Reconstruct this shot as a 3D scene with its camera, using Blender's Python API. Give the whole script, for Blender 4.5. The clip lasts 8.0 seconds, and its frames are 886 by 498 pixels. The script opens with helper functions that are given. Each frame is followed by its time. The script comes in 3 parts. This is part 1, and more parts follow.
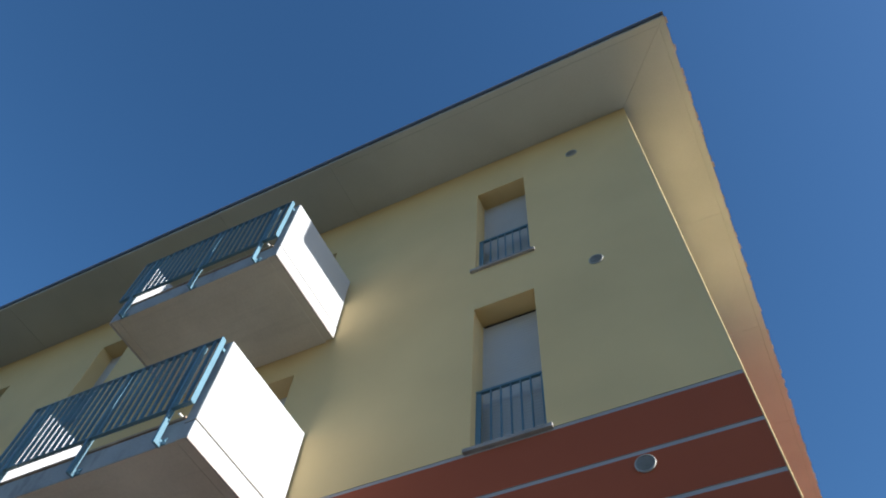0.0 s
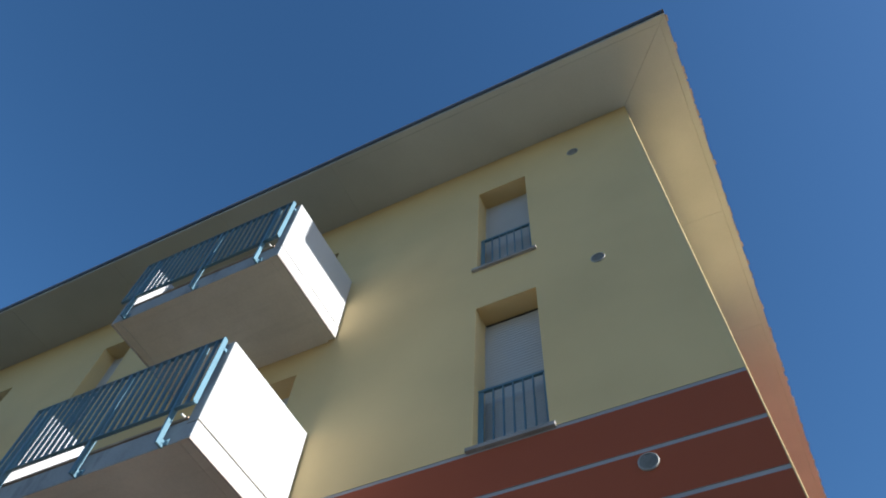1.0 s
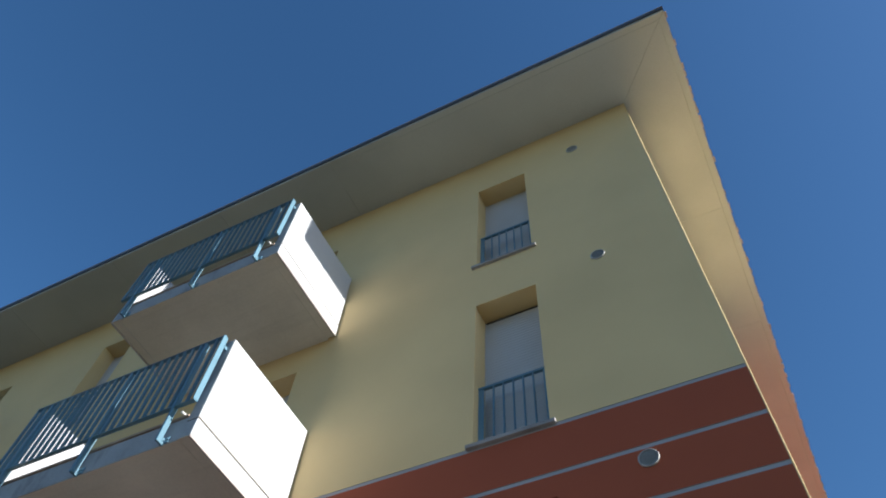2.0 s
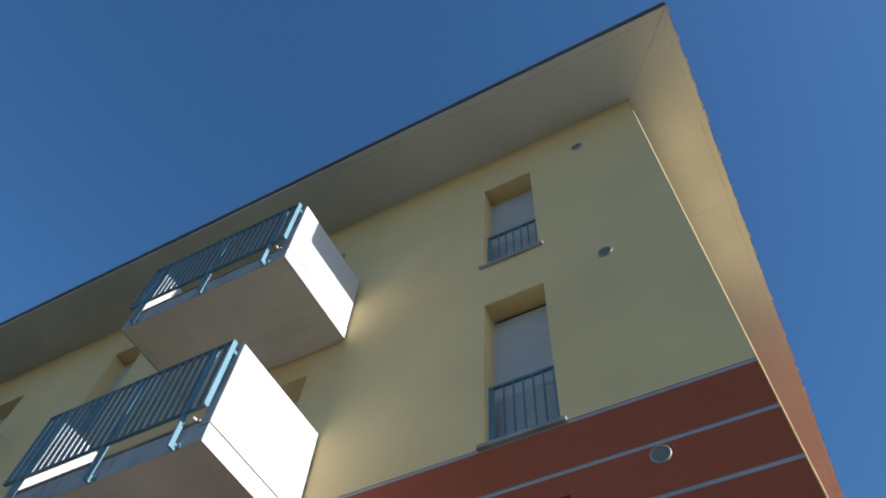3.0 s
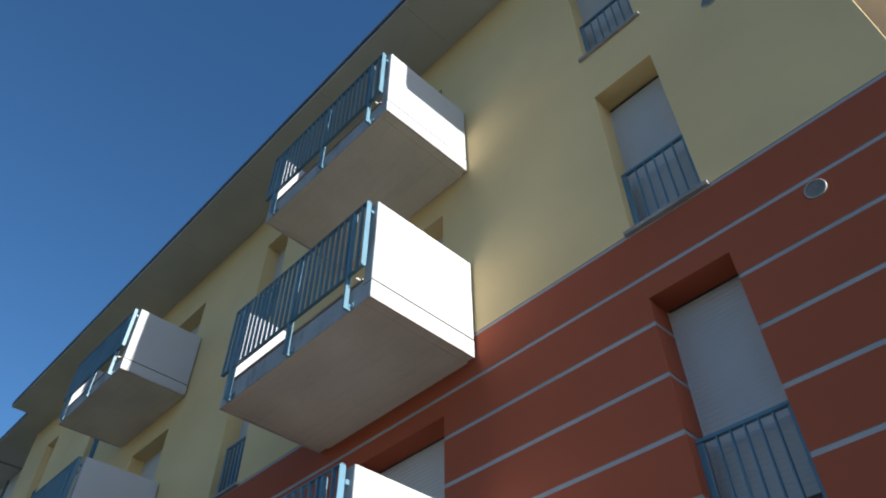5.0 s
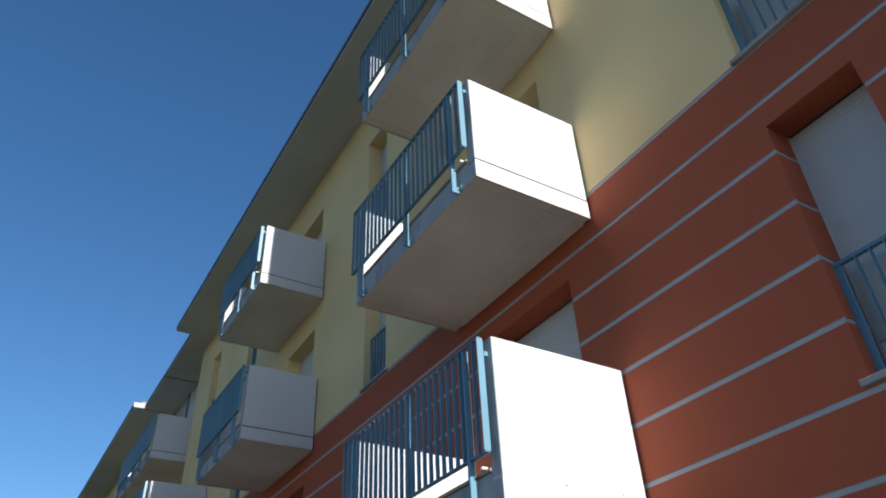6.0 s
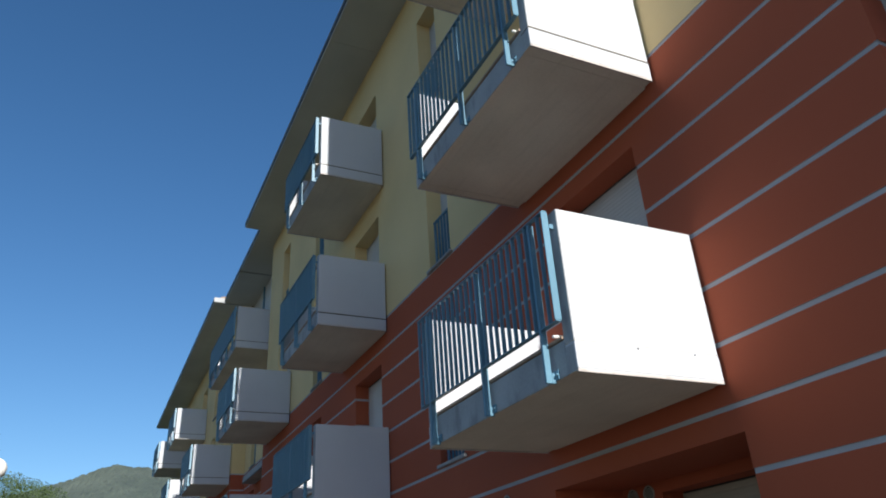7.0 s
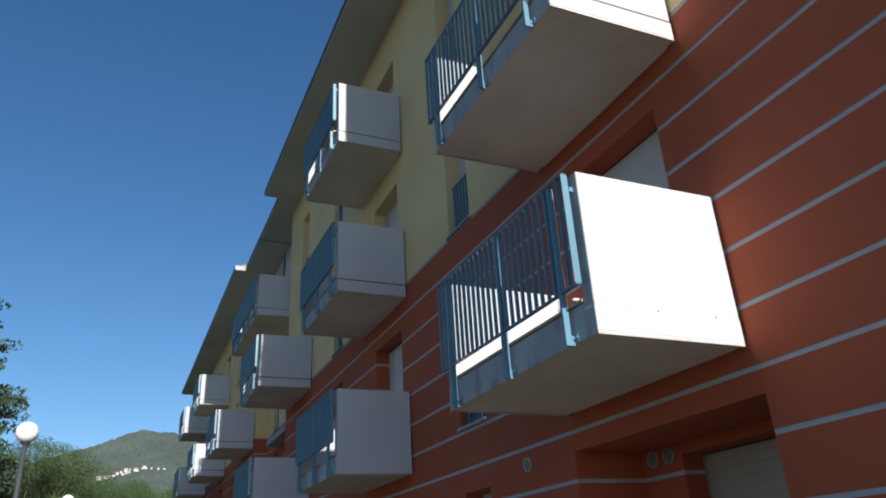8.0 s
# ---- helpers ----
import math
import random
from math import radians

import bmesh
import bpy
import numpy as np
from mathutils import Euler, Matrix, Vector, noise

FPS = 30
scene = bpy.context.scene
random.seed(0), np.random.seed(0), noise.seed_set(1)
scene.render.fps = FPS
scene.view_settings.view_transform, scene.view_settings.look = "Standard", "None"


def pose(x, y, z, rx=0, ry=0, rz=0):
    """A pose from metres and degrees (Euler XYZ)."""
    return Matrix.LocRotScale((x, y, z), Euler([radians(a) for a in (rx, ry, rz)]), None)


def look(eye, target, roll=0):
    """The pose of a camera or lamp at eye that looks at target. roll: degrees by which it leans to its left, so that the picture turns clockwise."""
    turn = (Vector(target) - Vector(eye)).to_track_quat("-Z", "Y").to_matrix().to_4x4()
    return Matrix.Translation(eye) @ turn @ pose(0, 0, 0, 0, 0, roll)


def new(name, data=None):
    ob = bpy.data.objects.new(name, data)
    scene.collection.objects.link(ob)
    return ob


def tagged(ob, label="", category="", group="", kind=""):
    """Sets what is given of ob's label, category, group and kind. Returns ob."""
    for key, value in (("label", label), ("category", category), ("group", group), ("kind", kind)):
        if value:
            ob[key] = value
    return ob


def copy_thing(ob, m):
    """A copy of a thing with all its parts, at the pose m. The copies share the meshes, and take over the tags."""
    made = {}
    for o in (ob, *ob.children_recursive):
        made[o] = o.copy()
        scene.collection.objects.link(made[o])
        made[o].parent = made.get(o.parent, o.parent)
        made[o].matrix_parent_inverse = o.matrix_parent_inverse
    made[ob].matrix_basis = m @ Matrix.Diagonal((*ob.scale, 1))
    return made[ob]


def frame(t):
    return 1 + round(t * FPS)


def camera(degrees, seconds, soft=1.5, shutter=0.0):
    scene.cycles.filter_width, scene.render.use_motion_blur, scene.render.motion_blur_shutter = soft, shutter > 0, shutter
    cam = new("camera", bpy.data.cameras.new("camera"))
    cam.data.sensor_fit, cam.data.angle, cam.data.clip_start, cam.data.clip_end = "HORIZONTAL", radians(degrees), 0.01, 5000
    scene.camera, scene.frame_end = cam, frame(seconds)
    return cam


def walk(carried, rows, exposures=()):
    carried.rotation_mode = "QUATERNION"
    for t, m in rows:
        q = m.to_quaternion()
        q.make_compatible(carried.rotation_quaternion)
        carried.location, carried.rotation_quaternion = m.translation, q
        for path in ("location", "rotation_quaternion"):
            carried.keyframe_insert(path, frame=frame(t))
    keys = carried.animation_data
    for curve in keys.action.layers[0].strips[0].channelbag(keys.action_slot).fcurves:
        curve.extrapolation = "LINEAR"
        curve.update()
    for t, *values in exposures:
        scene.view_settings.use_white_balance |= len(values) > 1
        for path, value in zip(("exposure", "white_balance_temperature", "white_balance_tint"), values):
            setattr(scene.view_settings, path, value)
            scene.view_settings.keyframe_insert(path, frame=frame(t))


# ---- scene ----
cam = camera(62.50, 8.0, soft=1.9)
PATH = [   # seconds, eye, turn in degrees
    (0, (0.015, -4.422, 1.870), (149.45, -3.13, 25.87)),
    (0.5, (0.011, -4.419, 1.873), (149.44, -3.12, 25.96)),
    (1, (0.010, -4.411, 1.872), (149.43, -3.09, 26.19)),
    (1.5, (0.006, -4.409, 1.868), (149.26, -2.97, 26.21)),
    (3, (0.001, -4.403, 1.866), (149.28, -2.81, 27.62)),
    (3.5, (0.002, -4.401, 1.863), (148.20, -2.63, 29.59)),
    (4, (-0.038, -4.395, 1.844), (146.15, -2.54, 33.57)),
    (4.5, (-0.054, -4.414, 1.819), (140.95, -1.38, 39.81)),
    (4.7, (-0.062, -4.431, 1.799), (138.37, -0.60, 42.16)),
    (5.8, (0.000, -4.404, 1.794), (128.21, 1.72, 57.16)),
    (6, (-0.016, -4.439, 1.768), (125.81, 2.26, 59.10)),
    (6.5, (-0.033, -4.443, 1.761), (119.46, 3.49, 63.23)),
    (7, (-0.043, -4.463, 1.740), (116.89, 3.36, 65.11)),
    (7.5, (-0.045, -4.470, 1.727), (114.31, 3.60, 66.17)),
    (8, (-0.052, -4.470, 1.712), (114.43, 3.10, 66.59)),
]
walk(cam, [(t, pose(*eye, *turn)) for t, eye, turn in PATH],
     exposures=[(0.0, 0.875), (3.5, 0.875), (4.5, 0.84), (6.0, 0.795), (7.0, 0.585), (8.0, 0.525)])

# ---- world, sun, exposure ----
SUN_UP = 26.9                                   # degrees above the horizon, along the facade
world = bpy.data.worlds.new("sky")
scene.world = world
world.use_nodes = True
wn = world.node_tree
sky = wn.nodes.new("ShaderNodeTexSky")
sky.sky_type, sky.sun_disc = "NISHITA", False
sky.sun_elevation, sky.sun_rotation = radians(SUN_UP), radians(90)
sky.altitude, sky.air_density, sky.dust_density, sky.ozone_density = 300, 1.0, 0.6, 3.4
deep = wn.nodes.new("ShaderNodeHueSaturation")          # the clear, deep blue of that day
deep.inputs["Saturation"].default_value = 1.19
wn.links.new(sky.outputs[0], deep.inputs["Color"])
wn.links.new(deep.outputs[0], wn.nodes["Background"].inputs[0])
wn.nodes["Background"].inputs[1].default_value = 0.088
sun_data = bpy.data.lights.new("sun", "SUN")
sun_data.energy, sun_data.angle, sun_data.color = 5.0, radians(0.5), (1.0, 0.96, 0.89)
sun = new("sun", sun_data)
sun.matrix_world = look((60 * math.cos(radians(SUN_UP)), 0.3, 60 * math.sin(radians(SUN_UP))), (0, 0, 0))


# ---- materials ----
def material(name, color, rough=0.8, metal=0.0, vary=0.12, big=0.6, fine=40.0, bump=0.2, second=None, stain=0.0, tint=0.0, spec=0.5, streak=(7, 7, 0.7)):
    """A surface with large patches (big, per metre) and fine grain (fine, per metre), fine relief, and streaks of stain."""
    m = bpy.data.materials.new(name)
    m.use_nodes = True
    nt = m.node_tree
    b = nt.nodes["Principled BSDF"]
    b.inputs["Roughness"].default_value, b.inputs["Metallic"].default_value = rough, metal
    b.inputs["Specular IOR Level"].default_value = spec
    geo = nt.nodes.new("ShaderNodeNewGeometry")
    n1 = nt.nodes.new("ShaderNodeTexNoise")
    n1.inputs["Scale"].default_value, n1.inputs["Detail"].default_value = big, 6
    n2 = nt.nodes.new("ShaderNodeTexNoise")
    n2.inputs["Scale"].default_value, n2.inputs["Detail"].default_value = fine, 4
    for n in (n1, n2):
        nt.links.new(geo.outputs["Position"], n.inputs["Vector"])
    mixv = nt.nodes.new("ShaderNodeMath")
    mixv.operation = "MULTIPLY_ADD"
    nt.links.new(n2.outputs[0], mixv.inputs[0])
    mixv.inputs[1].default_value = 0.35
    nt.links.new(n1.outputs[0], mixv.inputs[2])
    ramp = nt.nodes.new("ShaderNodeMapRange")
    ramp.inputs["From Min"].default_value, ramp.inputs["From Max"].default_value = 0.45, 0.9
    nt.links.new(mixv.outputs[0], ramp.inputs["Value"])
    mix = nt.nodes.new("ShaderNodeMix")
    mix.data_type = "RGBA"
    low = second or tuple(c * (1 - 1.6 * vary) for c in color)
    high = color if second else tuple(min(1, c * (1 + vary)) for c in color)
    mix.inputs["A"].default_value, mix.inputs["B"].default_value = (*low, 1), (*high, 1)
    nt.links.new(ramp.outputs[0], mix.inputs["Factor"])
    out = mix.outputs["Result"]
    if stain:
        sc = nt.nodes.new("ShaderNodeMapping")
        sc.inputs["Scale"].default_value = streak
        nt.links.new(geo.outputs["Position"], sc.inputs["Vector"])
        n3 = nt.nodes.new("ShaderNodeTexNoise")
        n3.inputs["Scale"].default_value, n3.inputs["Detail"].default_value = 1.0, 5
        nt.links.new(sc.outputs[0], n3.inputs["Vector"])
        r3 = nt.nodes.new("ShaderNodeMapRange")
        r3.inputs["From Min"].default_value, r3.inputs["From Max"].default_value = 0.52, 0.66
        r3.inputs["To Max"].default_value = stain
        nt.links.new(n3.outputs[0], r3.inputs["Value"])
        m3 = nt.nodes.new("ShaderNodeMix")
        m3.data_type = "RGBA"
        m3.inputs["B"].default_value = (*(c * 0.35 for c in color), 1)
        nt.links.new(r3.outputs[0], m3.inputs["Factor"])
        nt.links.new(out, m3.inputs["A"])
        out = m3.outputs["Result"]
    if tint:
        info = nt.nodes.new("ShaderNodeObjectInfo")
        hsv = nt.nodes.new("ShaderNodeHueSaturation")
        r4 = nt.nodes.new("ShaderNodeMapRange")
        r4.inputs["To Min"].default_value, r4.inputs["To Max"].default_value = 1 - tint, 1 + tint
        nt.links.new(info.outputs["Random"], r4.inputs["Value"])
        nt.links.new(r4.outputs[0], hsv.inputs["Value"])
        nt.links.new(out, hsv.inputs["Color"])
        out = hsv.outputs[0]
    nt.links.new(out, b.inputs["Base Color"])
    if bump:
        bp = nt.nodes.new("ShaderNodeBump")
        bp.inputs["Strength"].default_value, bp.inputs["Distance"].default_value = bump, 0.01
        nt.links.new(n2.outputs[0], bp.inputs["Height"])
        nt.links.new(bp.outputs[0], b.inputs["Normal"])
    return m


YELLOW = material("yellow_plaster", (0.725, 0.545, 0.278), 0.92, vary=0.07, big=0.5, fine=160, bump=0.25)
RED = material("red_plaster", (0.372, 0.083, 0.036), 0.92, vary=0.07, big=0.4, fine=160, bump=0.25)
STRIPE = material("pale_grey_groove_paint", (0.385, 0.38, 0.395), 0.85, vary=0.08, big=1.5, fine=90, bump=0.1)
PANEL = material("white_render_panel", (0.475, 0.495, 0.53), 0.85, vary=0.04, big=0.9, fine=120, bump=0.15)
CONCRETE = material("bare_concrete", (0.63, 0.59, 0.515), 0.88, vary=0.09, big=1.1, fine=35, bump=0.3, stain=0.08, streak=(0.9, 14, 14))
SLAB = material("stained_concrete_edge", (0.37, 0.38, 0.39), 0.85, vary=0.14, big=2.0, fine=40, bump=0.3, stain=0.45, streak=(6, 6, 2.2))
DRIP = material("weathered_render_edge", (0.50, 0.46, 0.44), 0.85, vary=0.15, big=2.5, fine=60, bump=0.2, stain=0.25)
SOFFIT = material("soffit_board", (0.50, 0.515, 0.475), 0.85, vary=0.10, big=0.5, fine=60, bump=0.12)
STEEL = material("blue_painted_steel", (0.105, 0.225, 0.31), 0.40, vary=0.08, big=3, fine=80, bump=0.05)
SHUTTER = material("pale_plastic_shutter", (0.52, 0.51, 0.50), 0.55, vary=0.04, big=2, fine=50, bump=0.05)
BEIGE = material("beige_metal_shutter", (0.36, 0.30, 0.235), 0.55, vary=0.06, big=2, fine=50, bump=0.05)
STONE = material("grey_stone_sill", (0.30, 0.29, 0.285), 0.7, vary=0.15, big=4, fine=120, bump=0.2)
WHITE = material("white_window_frame", (0.72, 0.72, 0.70), 0.45, vary=0.04, big=3, fine=60, bump=0.03)
TILE_FLOOR = material("terracotta_floor_tile", (0.42, 0.30, 0.22), 0.7, vary=0.2, big=5, fine=60, bump=0.15)
ROOF_TILE = material("clay_roof_tile", (0.47, 0.34, 0.26), 0.85, vary=0.2, big=2.5, fine=40, bump=0.3, tint=0.25)
FASCIA = material("dark_metal_fascia", (0.07, 0.065, 0.06), 0.5, metal=0.3, vary=0.15, big=2, fine=50, bump=0.05)
# near-black that stands for the shade inside gaps, holes and openings
DARK = material("unlit_depth", (0.05, 0.05, 0.05), 0.9, vary=0.2)
VENT = material("aluminium_vent", (0.40, 0.40, 0.38), 0.5, metal=0.3, vary=0.1, big=8, fine=90, bump=0.05)
GRILLE = material("grey_vent_grille", (0.25, 0.25, 0.23), 0.6, vary=0.15, big=8, fine=90, bump=0.05)
GROUND = material("dry_grass_ground", (0.045, 0.045, 0.03), 0.95, vary=0.2, big=0.15, fine=12, bump=0.4)
BOUNCE_PAVING = material("bounce_paving", (0.105, 0.10, 0.09), 0.9, vary=0.15, big=0.4, fine=30, bump=0.3)
BOUNCE_YARD = material("pale_bounce_gravel", (0.60, 0.595, 0.52), 0.95, vary=0.15, big=0.4, fine=40, bump=0.4)
ASPHALT = material("worn_asphalt", (0.07, 0.07, 0.07), 0.9, vary=0.2, big=0.5, fine=60, bump=0.4)
LEAF = material("broad_leaf", (0.115, 0.175, 0.065), 0.8, vary=0.35, big=0.3, fine=2, bump=0, tint=0.12, second=(0.085, 0.13, 0.05))
NEEDLE = material("conifer_needle", (0.09, 0.14, 0.075), 0.6, vary=0.35, big=0.8, fine=6, bump=0, second=(0.04, 0.075, 0.045))
BARK = material("bark", (0.12, 0.09, 0.065), 0.95, vary=0.3, big=3, fine=30, bump=0.6)
# the blue of distance haze is mixed into these forest greens
HAZED_FOREST = material("hazed_hill_forest", (0.07, 0.09, 0.075), 0.95, vary=0.3, big=0.012, fine=0.16, bump=0, second=(0.038, 0.055, 0.048))
HOUSE_WALL = material("pale_house_wall", (0.64, 0.61, 0.56), 0.9, vary=0.2, big=0.05, fine=1, bump=0, tint=0.2)
GLOBE = material("opal_globe", (0.82, 0.82, 0.80), 0.3, vary=0.02, big=4, fine=30, bump=0)
POLE = material("dark_grey_pole", (0.06, 0.065, 0.07), 0.45, metal=0.2, vary=0.1, big=4, fine=60, bump=0.05)

GLASS = bpy.data.materials.new("window_glass")
GLASS.use_nodes = True
g = GLASS.node_tree.nodes["Principled BSDF"]
g.inputs["Base Color"].default_value = (0.33, 0.34, 0.35, 1)
g.inputs["Roughness"].default_value, g.inputs["IOR"].default_value = 0.04, 1.5
TINTED = material("dark_tinted_glass", (0.03, 0.032, 0.035), 0.08, vary=0.1, big=1.0, fine=20, bump=0)


# ---- helpers of this place ----
def let_through(m, share):
    """Lets a share of the light pass through thin leaves, in their own colour."""
    nt = m.node_tree
    b, out = nt.nodes["Principled BSDF"], nt.nodes["Material Output"]
    thin, both = nt.nodes.new("ShaderNodeBsdfTranslucent"), nt.nodes.new("ShaderNodeMixShader")
    nt.links.new(b.inputs["Base Color"].links[0].from_socket, thin.inputs["Color"])
    both.inputs[0].default_value = share
    nt.links.new(b.outputs[0], both.inputs[1])
    nt.links.new(thin.outputs[0], both.inputs[2])
    nt.links.new(both.outputs[0], out.inputs["Surface"])


let_through(LEAF, 0.45)
let_through(NEEDLE, 0.3)


def box(bm, x0, x1, y0, y1, z0, z1, bevel=0.0):
    """An axis-aligned box, with its edges rounded off by bevel."""
    vs = [bm.verts.new((x, y, z)) for x in (x0, x1) for y in (y0, y1) for z in (z0, z1)]
    faces = [bm.faces.new([vs[i] for i in q]) for q in ((0, 1, 3, 2), (4, 6, 7, 5), (0, 4, 5, 1), (2, 3, 7, 6), (0, 2, 6, 4), (1, 5, 7, 3))]
    if bevel:
        edges = list({e for f in faces for e in f.edges})
        bmesh.ops.bevel(bm, geom=edges, offset=bevel, segments=1, affect="EDGES", profile=0.5)
    return bm


def boxed(*args, bevel=0.0):
    return box(bmesh.new(), *args, bevel=bevel)


def tube(bm, a, b, ra, rb, n=10):
    """A tapered round bar from a to b."""
    a, b = Vector(a), Vector(b)
    turn = (b - a).to_track_quat("Z", "Y").to_matrix().to_4x4()
    bmesh.ops.create_cone(bm, cap_ends=True, segments=n, radius1=ra, radius2=rb, depth=(b - a).length,
                          matrix=Matrix.Translation((a + b) / 2) @ turn)
    return bm


def part(name, bm, mat, parent=None, label="", smooth=False):
    """Links a bmesh as one mesh object under a thing or a part."""
    me = bpy.data.meshes.new(name)
    bm.normal_update()
    bm.to_mesh(me)
    bm.free()
    for x in mat if isinstance(mat, (list, tuple)) else [mat]:
        me.materials.append(x)
    if smooth:
        me.polygons.foreach_set("use_smooth", [True] * len(me.polygons))
    ob = new(name, me)
    ob.parent = parent
    if label:
        ob["label"] = label
    return ob


def again(ob, x, y, z, parent=None):
    """Another object on the mesh of ob, moved."""
    o = ob.copy()
    scene.collection.objects.link(o)
    o.parent = parent or ob.parent
    o.location = (x, y, z)
    return o


def sheet(name, verts, faces, mats, which=None, parent=None):
    me = bpy.data.meshes.new(name)
    me.from_pydata(verts, [], faces)
    for m in mats:
        me.materials.append(m)
    if which is not None:
        me.polygons.foreach_set("material_index", which)
    me.update()
    ob = new(name, me)
    ob.parent = parent
    return ob


# ---- the facade: levels and openings ----
STOREY = 3.02
BOTTOM = [3.26 + STOREY * i for i in range(3)]   # undersides of the balconies
HEADS = [5.825, 8.832, 11.82]                   # heads of the openings
SILLS = [3.65, 6.64, 9.685]                       # sills of the windows
TOP = 12.82                                      # soffit
CORNER = 0.305                                   # the building's corner
STRIPES = [6.592] + [6.06 - 0.4975 * i for i in range(12)]
GROOVE = 0.006


def facade(name, x0, x1, openings, m, thick=0.35, red_from=6.592, z1=TOP, label=""):
    """A rendered wall in the local plane y = 0 that looks to -y, thick to +y. Yellow above red, with recessed pale lines in the
    red part. openings: x0, x1, z0, z1, depth of the reveal. The render runs on into the reveals."""
    half = 0.021
    lines = [s for s in STRIPES if s < red_from + 0.1 and s > 0.1]
    xs = sorted({x0, x1, *[o[0] for o in openings], *[o[1] for o in openings]})
    zs = sorted({0.0, z1, *[o[2] for o in openings], *[o[3] for o in openings], *[s + d for s in lines for d in (-half, half)]})
    xs = [x for x in xs if x0 <= x <= x1]
    verts, faces, which = [], [], []

    def kind(z):
        if any(abs(z - s) < half for s in lines):
            return 2
        return 0 if z > red_from else 1

    def quad(k, *p):
        n = len(verts)
        verts.extend(p)
        faces.append((n, n + 1, n + 2, n + 3))
        which.append(k)

    def empty(xm, zm):
        return any(o[0] < xm < o[1] and o[2] < zm < o[3] for o in openings)

    for xa, xb in zip(xs, xs[1:]):
        for za, zb in zip(zs, zs[1:]):
            xm, zm = (xa + xb) / 2, (za + zb) / 2
            if empty(xm, zm):
                continue
            k = kind(zm)
            y = GROOVE if k == 2 else 0.0
            quad(k, (xa, y, za), (xb, y, za), (xb, y, zb), (xa, y, zb))
            if k == 2:
                quad(2, (xa, 0, za), (xb, 0, za), (xb, y, za), (xa, y, za))
                quad(2, (xa, y, zb), (xb, y, zb), (xb, 0, zb), (xa, 0, zb))
            quad(0, (xb, thick, za), (xa, thick, za), (xa, thick, zb), (xb, thick, zb))
    for oa, ob, pa, pb, depth in openings:
        for za, zb in zip(zs, zs[1:]):
            zm = (za + zb) / 2
            if pa < zm < pb:
                k = kind(zm)
                d = GROOVE if k == 2 else 0.0
                quad(k, (oa - d, 0, za), (oa - d, 0, zb), (oa - d, depth, zb), (oa - d, depth, za))
                quad(k, (ob + d, 0, zb), (ob + d, 0, za), (ob + d, depth, za), (ob + d, depth, zb))
        quad(kind(pb + 0.03) if kind(pb + 0.03) != 2 else 1, (oa, 0, pb), (ob, 0, pb), (ob, depth, pb), (oa, depth, pb))
        if pa > 0:
            quad(kind(pa - 0.03), (oa, depth, pa), (ob, depth, pa), (ob, 0, pa), (oa, 0, pa))
    for za, zb in zip(zs, zs[1:]):
        k = kind((za + zb) / 2)
        quad(k, (x0, 0, zb), (x0, 0, za), (x0, thick, za), (x0, thick, zb))
        quad(k, (x1, 0, za), (x1, 0, zb), (x1, thick, zb), (x1, thick, za))
    ob = sheet(name, verts, faces, [YELLOW, RED, STRIPE], which)
    ob.matrix_world = m
    return tagged(ob, label or "rendered wall, yellow above brick red with pale grooves", "wall", kind="structure")


REVEAL = 0.35
WIDE = 0.75                                      # windows
WINDOW_X = [-2.152, -9.46, -16.15]                # left jambs of the windows in the first block
DOOR_X = [-6.02, -13.09, -19.75]                 # left jambs of the balcony doors
DOOR = 1.40
first = []
for wx in WINDOW_X:
    first += [(wx, wx + WIDE, SILLS[i], HEADS[i], REVEAL) for i in range(3)]
for k, dx in enumerate(DOOR_X):
    first += [(dx, dx + DOOR, BOTTOM[i] + 0.26, HEADS[i], REVEAL) for i in range(3 if k < 2 else 2)]
first.append((-19.6, -18.85, SILLS[2], HEADS[2], REVEAL))
first += [(x, x + WIDE, 0.9, 2.77, REVEAL) for x in (-9.46, -16.15)]
PORCHES = [(-6.72, -4.08), (-13.8, -11.15)]
first += [(a, b, 0.0, 2.87, 0.87) for a, b in PORCHES]
facade("wall_front", -21.2, CORNER, first, pose(0, 0, 0))

# side wall in the sun: yellow by the corner, an added stair window, red
# its unseen lower part stays yellow so no red bounces onto the soffit
facade("wall_side", 0.02, 4.1, [], pose(CORNER, 0, 0, 0, 0, 90), thick=0.3, red_from=-1, label="sunlit plain yellow rendered side wall")
facade("wall_side_stair", 4.1, 5.3, [(4.16, 5.24, 0.9, TOP - 0.08, 0.3)], pose(CORNER, 0, 0, 0, 0, 90), thick=0.3, red_from=99, label="narrow red wall round an added, unseen stair window")
facade("wall_side_back", 5.306, 13.0, [], pose(CORNER, 0, 0, 0, 0, 90), thick=0.3, red_from=99, label="sunlit plain red rendered side wall")

# rounded corner bead of the render
bead = tube(bmesh.new(), (CORNER - 0.007, 0.007, 0.0), (CORNER - 0.007, 0.007, TOP - 0.002), 0.009, 0.009, 20)
tagged(part("trim", bead, YELLOW, smooth=True), "pale yellow corner bead of the rendered walls", "trim", kind="structure")

